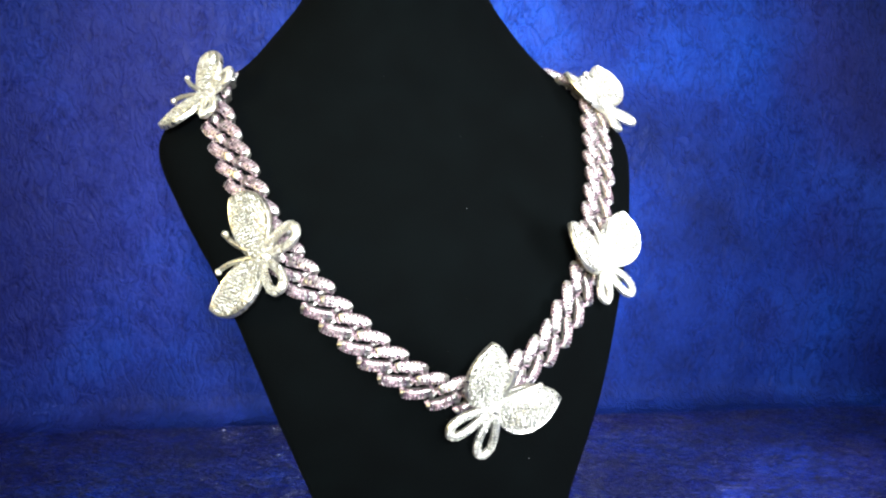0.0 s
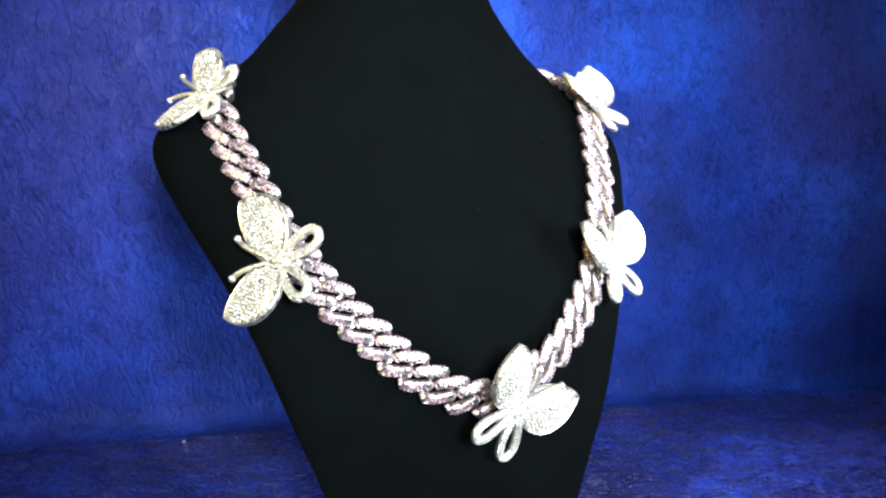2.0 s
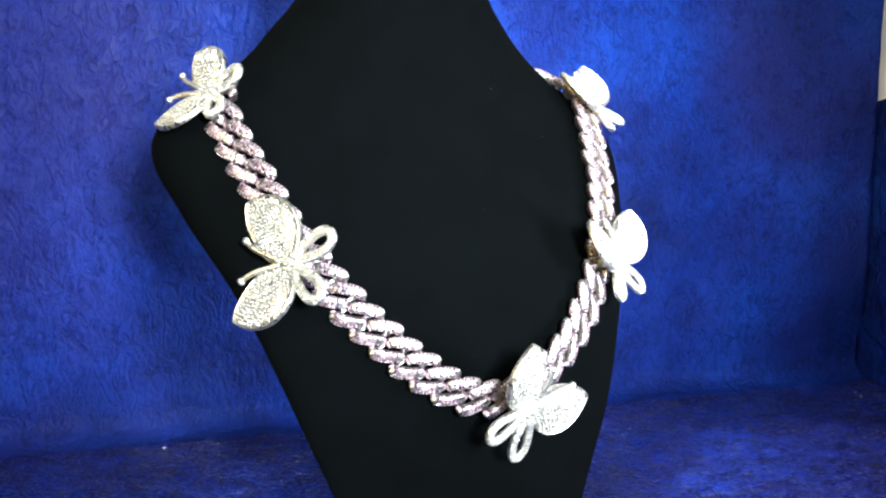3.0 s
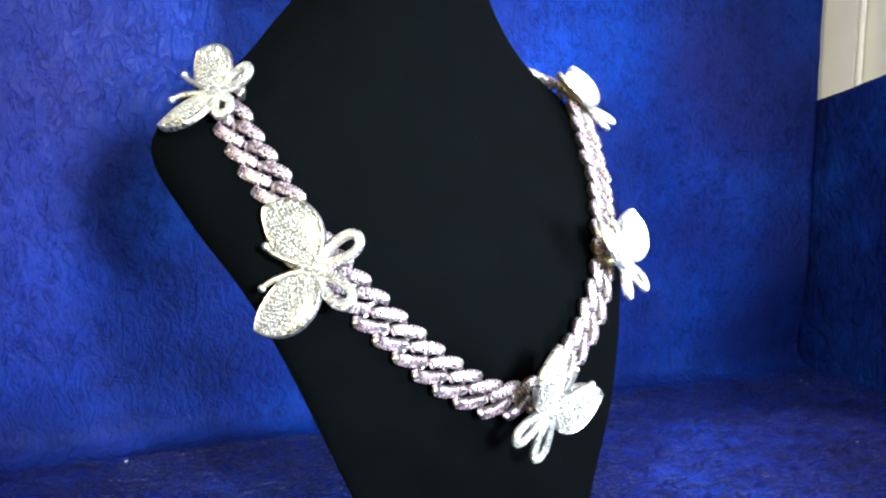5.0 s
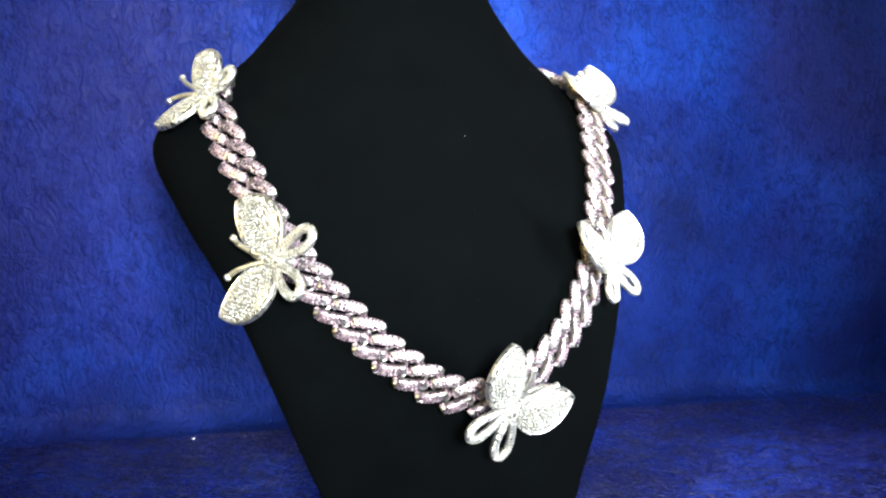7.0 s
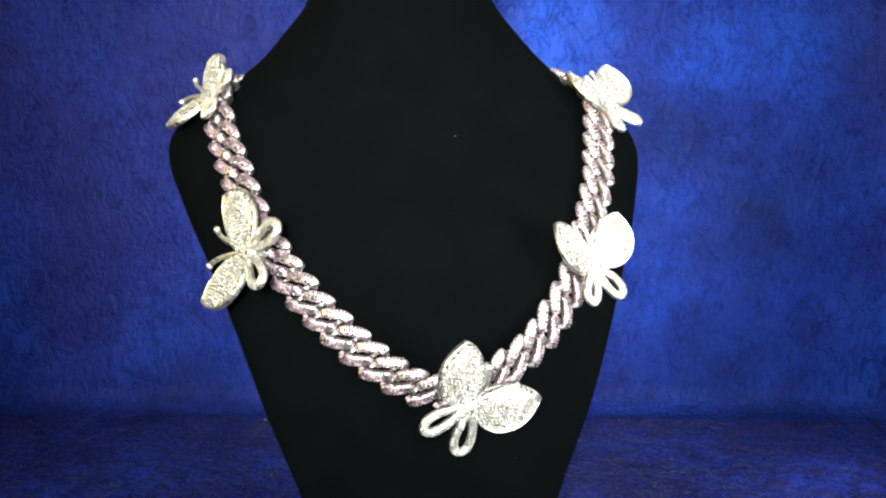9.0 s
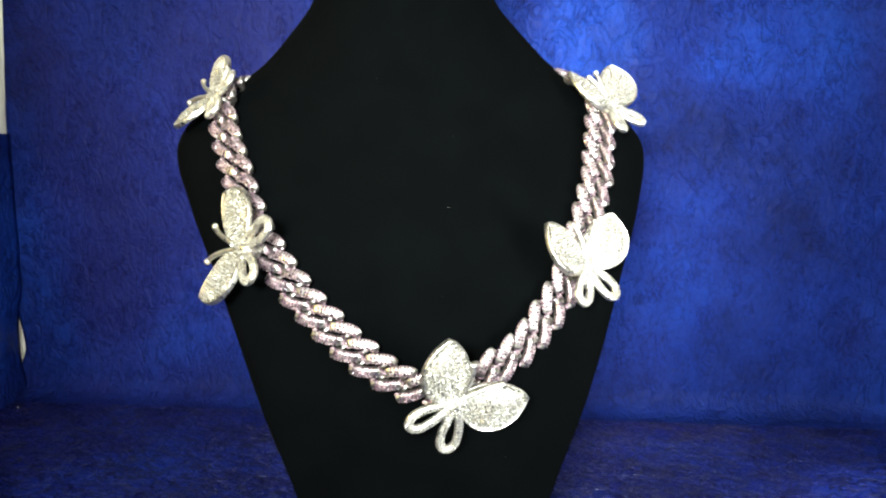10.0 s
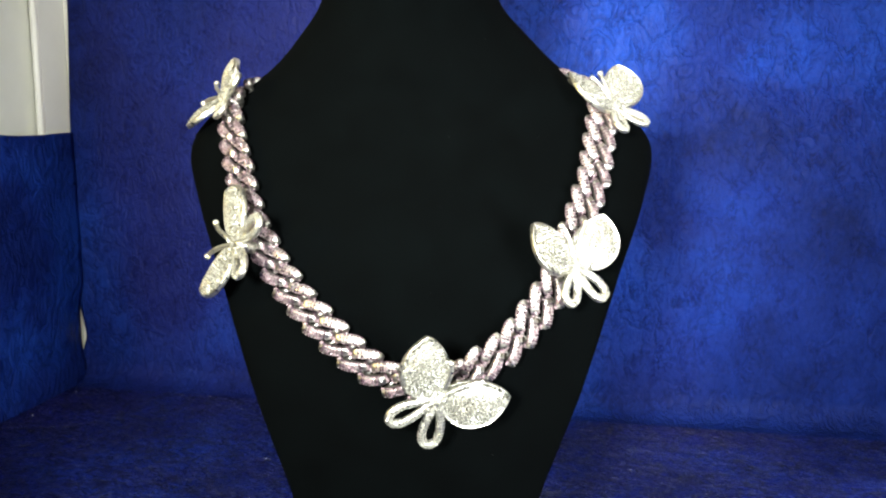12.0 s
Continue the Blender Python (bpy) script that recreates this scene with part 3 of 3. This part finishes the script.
def butterfly(place, tips, loops, antennae, loop_half, cups, seed):
    """A charm: x to its right, y to its head, z off the chain; wings, loops and antennae bent each in its own way."""
    bm = bmesh.new()
    r = bmesh.ops.create_icosphere(bm, subdivisions=3, radius=1.0)
    for v in r["verts"]:
        x, y, z = v.co
        v.co = Vector((x * 0.0019 * (1 - 0.25 * y), y * 0.0042 - 0.001, z * 0.0016 + 0.0012))
    # the post that joins the charm to the chain below
    tube(bm, [Vector((0, 0, -0.0065)), Vector((0, 0, -0.003)), Vector((0, 0, 0.001))], [0.0022, 0.0018, 0.0016], 10, up=Vector((0, 1, 0)))
    body = part("butterfly", bm, SILVER, necklace, "silver butterfly charm paved with small white stones")
    body.matrix_basis = place
    rng = random.Random(seed)
    bm = bmesh.new()
    for k in range(26):
        a, y = rng.uniform(-1.2, 1.2), -0.0045 + 0.0075 * (k / 25)
        nrm = Vector((math.sin(a), 0, math.cos(a)))
        gem(bm, Vector((0, y, 0.0012)) + Vector((nrm.x * 0.0018, 0, nrm.z * 0.0016)), nrm, 0.0006, rng)
    stuff(part("body_pave", bm, WHITE_STONE, body, smooth=False))
    for side, tip, loop, feeler in zip((-1, 1), tips, loops, antennae):
        metal, stones = wing(side, tip, cups[(side + 1) // 2], seed * 10 + side)
        part("wing", metal, SILVER, body)
        stuff(part("wing_pave", stones, WHITE_STONE, body, smooth=False))
        metal, stones = tail_loop(loop, loop_half, seed * 7 + side)
        part("tail_loop", metal, SILVER, body)
        stuff(part("loop_pave", stones, WHITE_STONE, body, smooth=False))
        part("antenna", antenna(side, feeler), SILVER, body)
    return body


def stand(at, right, head):
    """The pose of a butterfly from its middle, its right and its head's direction."""
    a = Vector(head).normalized()
    s = Vector(right)
    s = (s - a * s.dot(a)).normalized()
    m = Matrix((s, a, s.cross(a))).transposed()
    return Matrix.Translation(at) @ m.to_4x4()


# middle, right, head; then left and right wing tip, tail loop and antenna in the charm's own frame
BUTTERFLIES = [
    ((0.0164, 0.2606, 0.0978), (0.661, 0.503, -0.558), (0.609, 0.076, 0.79),
     ((-0.0168, 0.0158, 0.0009), (0.0189, 0.0132, 0.0014)), ((-0.0097, -0.0159, 0.0009), (0.0076, -0.0171, 0.0008)), ((-0.0060, 0.0128, 0.0035), (0.0066, 0.0126, 0.0036)), 0.0040, (0.2, 0.10)),
    ((0.0539, 0.2911, 0.1368), (0.671, 0.74, 0.035), (-0.209, 0.143, 0.967),
     ((-0.0134, 0.0159, -0.0006), (0.0132, 0.0157, 0.0032)), ((-0.0056, -0.0128, 0.0005), (0.0072, -0.0125, 0.0036)), ((-0.0032, 0.0135, 0.0010), (0.0061, 0.0135, 0.0022)), 0.0036, (0.32, 0.42)),
    ((-0.0555, 0.2634, 0.1434), (0.159, 0.29, 0.944), (-0.857, 0.514, -0.014),
     ((-0.0182, 0.0155, 0.0005), (0.0174, 0.0178, -0.0006)), ((-0.0101, -0.0148, 0.0036), (0.0092, -0.0150, 0.0020)), ((-0.0064, 0.0136, 0.0024), (0.0056, 0.0139, 0.0025)), 0.0040, (0.26, 0.24)),
    ((-0.0792, 0.2998, 0.1925), (0.432, 0.333, 0.838), (-0.665, 0.746, 0.046),
     ((-0.0150, 0.0126, 0.0040), (0.0128, 0.0122, 0.0032)), ((-0.0072, -0.0098, 0.0003), (0.0076, -0.0134, 0.0022)), ((-0.0055, 0.0122, 0.0041), (0.0038, 0.0125, 0.0038)), 0.0039, (0.34, 0.18)),
    ((0.0601, 0.3383, 0.1892), (0.433, 0.897, 0.087), (-0.532, 0.176, 0.828),
     ((-0.0138, 0.0168, -0.0006), (0.0133, 0.0157, 0.0032)), ((-0.0073, -0.0115, 0.0022), (0.0056, -0.0119, 0.0052)), ((-0.0040, 0.0125, 0.0010), (0.0020, 0.0138, 0.0015)), 0.0034, (0.26, 0.5)),
]
for k, (at, right, head, tips, loops, antennae, half, cups) in enumerate(BUTTERFLIES):
    butterfly(stand(at, right, head), tips, loops, antennae, half, cups, k + 1)


# ---- flecks on the paper ----
def fleck(x, y, r, seed):
    rng = random.Random(seed)
    q = BOX.inverted() @ Vector((x, y, 0))
    ground = 0.002 + abs(crumple(q.x, q.y + DEEP, 3.1, 0.0022)) * 0.35
    bm = bmesh.new()
    top = [bm.verts.new((x + r * math.cos(k * 1.047) * rng.uniform(0.6, 1.2), y + r * math.sin(k * 1.047) * rng.uniform(0.4, 0.9), ground + 0.0005 + rng.uniform(0, 0.4) * r)) for k in range(6)]
    low = [bm.verts.new((v.co.x, v.co.y, ground - 0.0002)) for v in top]
    bm.faces.new(top)
    bm.faces.new(low[::-1])
    for k in range(6):
        bm.faces.new((low[k], low[(k + 1) % 6], top[(k + 1) % 6], top[k]))
    return tagged(finish("fleck", bm, FLECK, smooth=False), "tiny shiny white fleck lying on the blue paper", "fleck", "flecks on the paper")


for k, (x, y, r) in enumerate(((-0.1297, 0.4971, 0.0008), (-0.1003, 0.4992, 0.0004), (0.2671, 0.4151, 0.0004), (0.3135, 0.5241, 0.0006), (0.3120, 0.5160, 0.0005), (-0.2998, 0.4295, 0.0005), (-0.3050, 0.4759, 0.0005))):
    fleck(x, y, r, k)
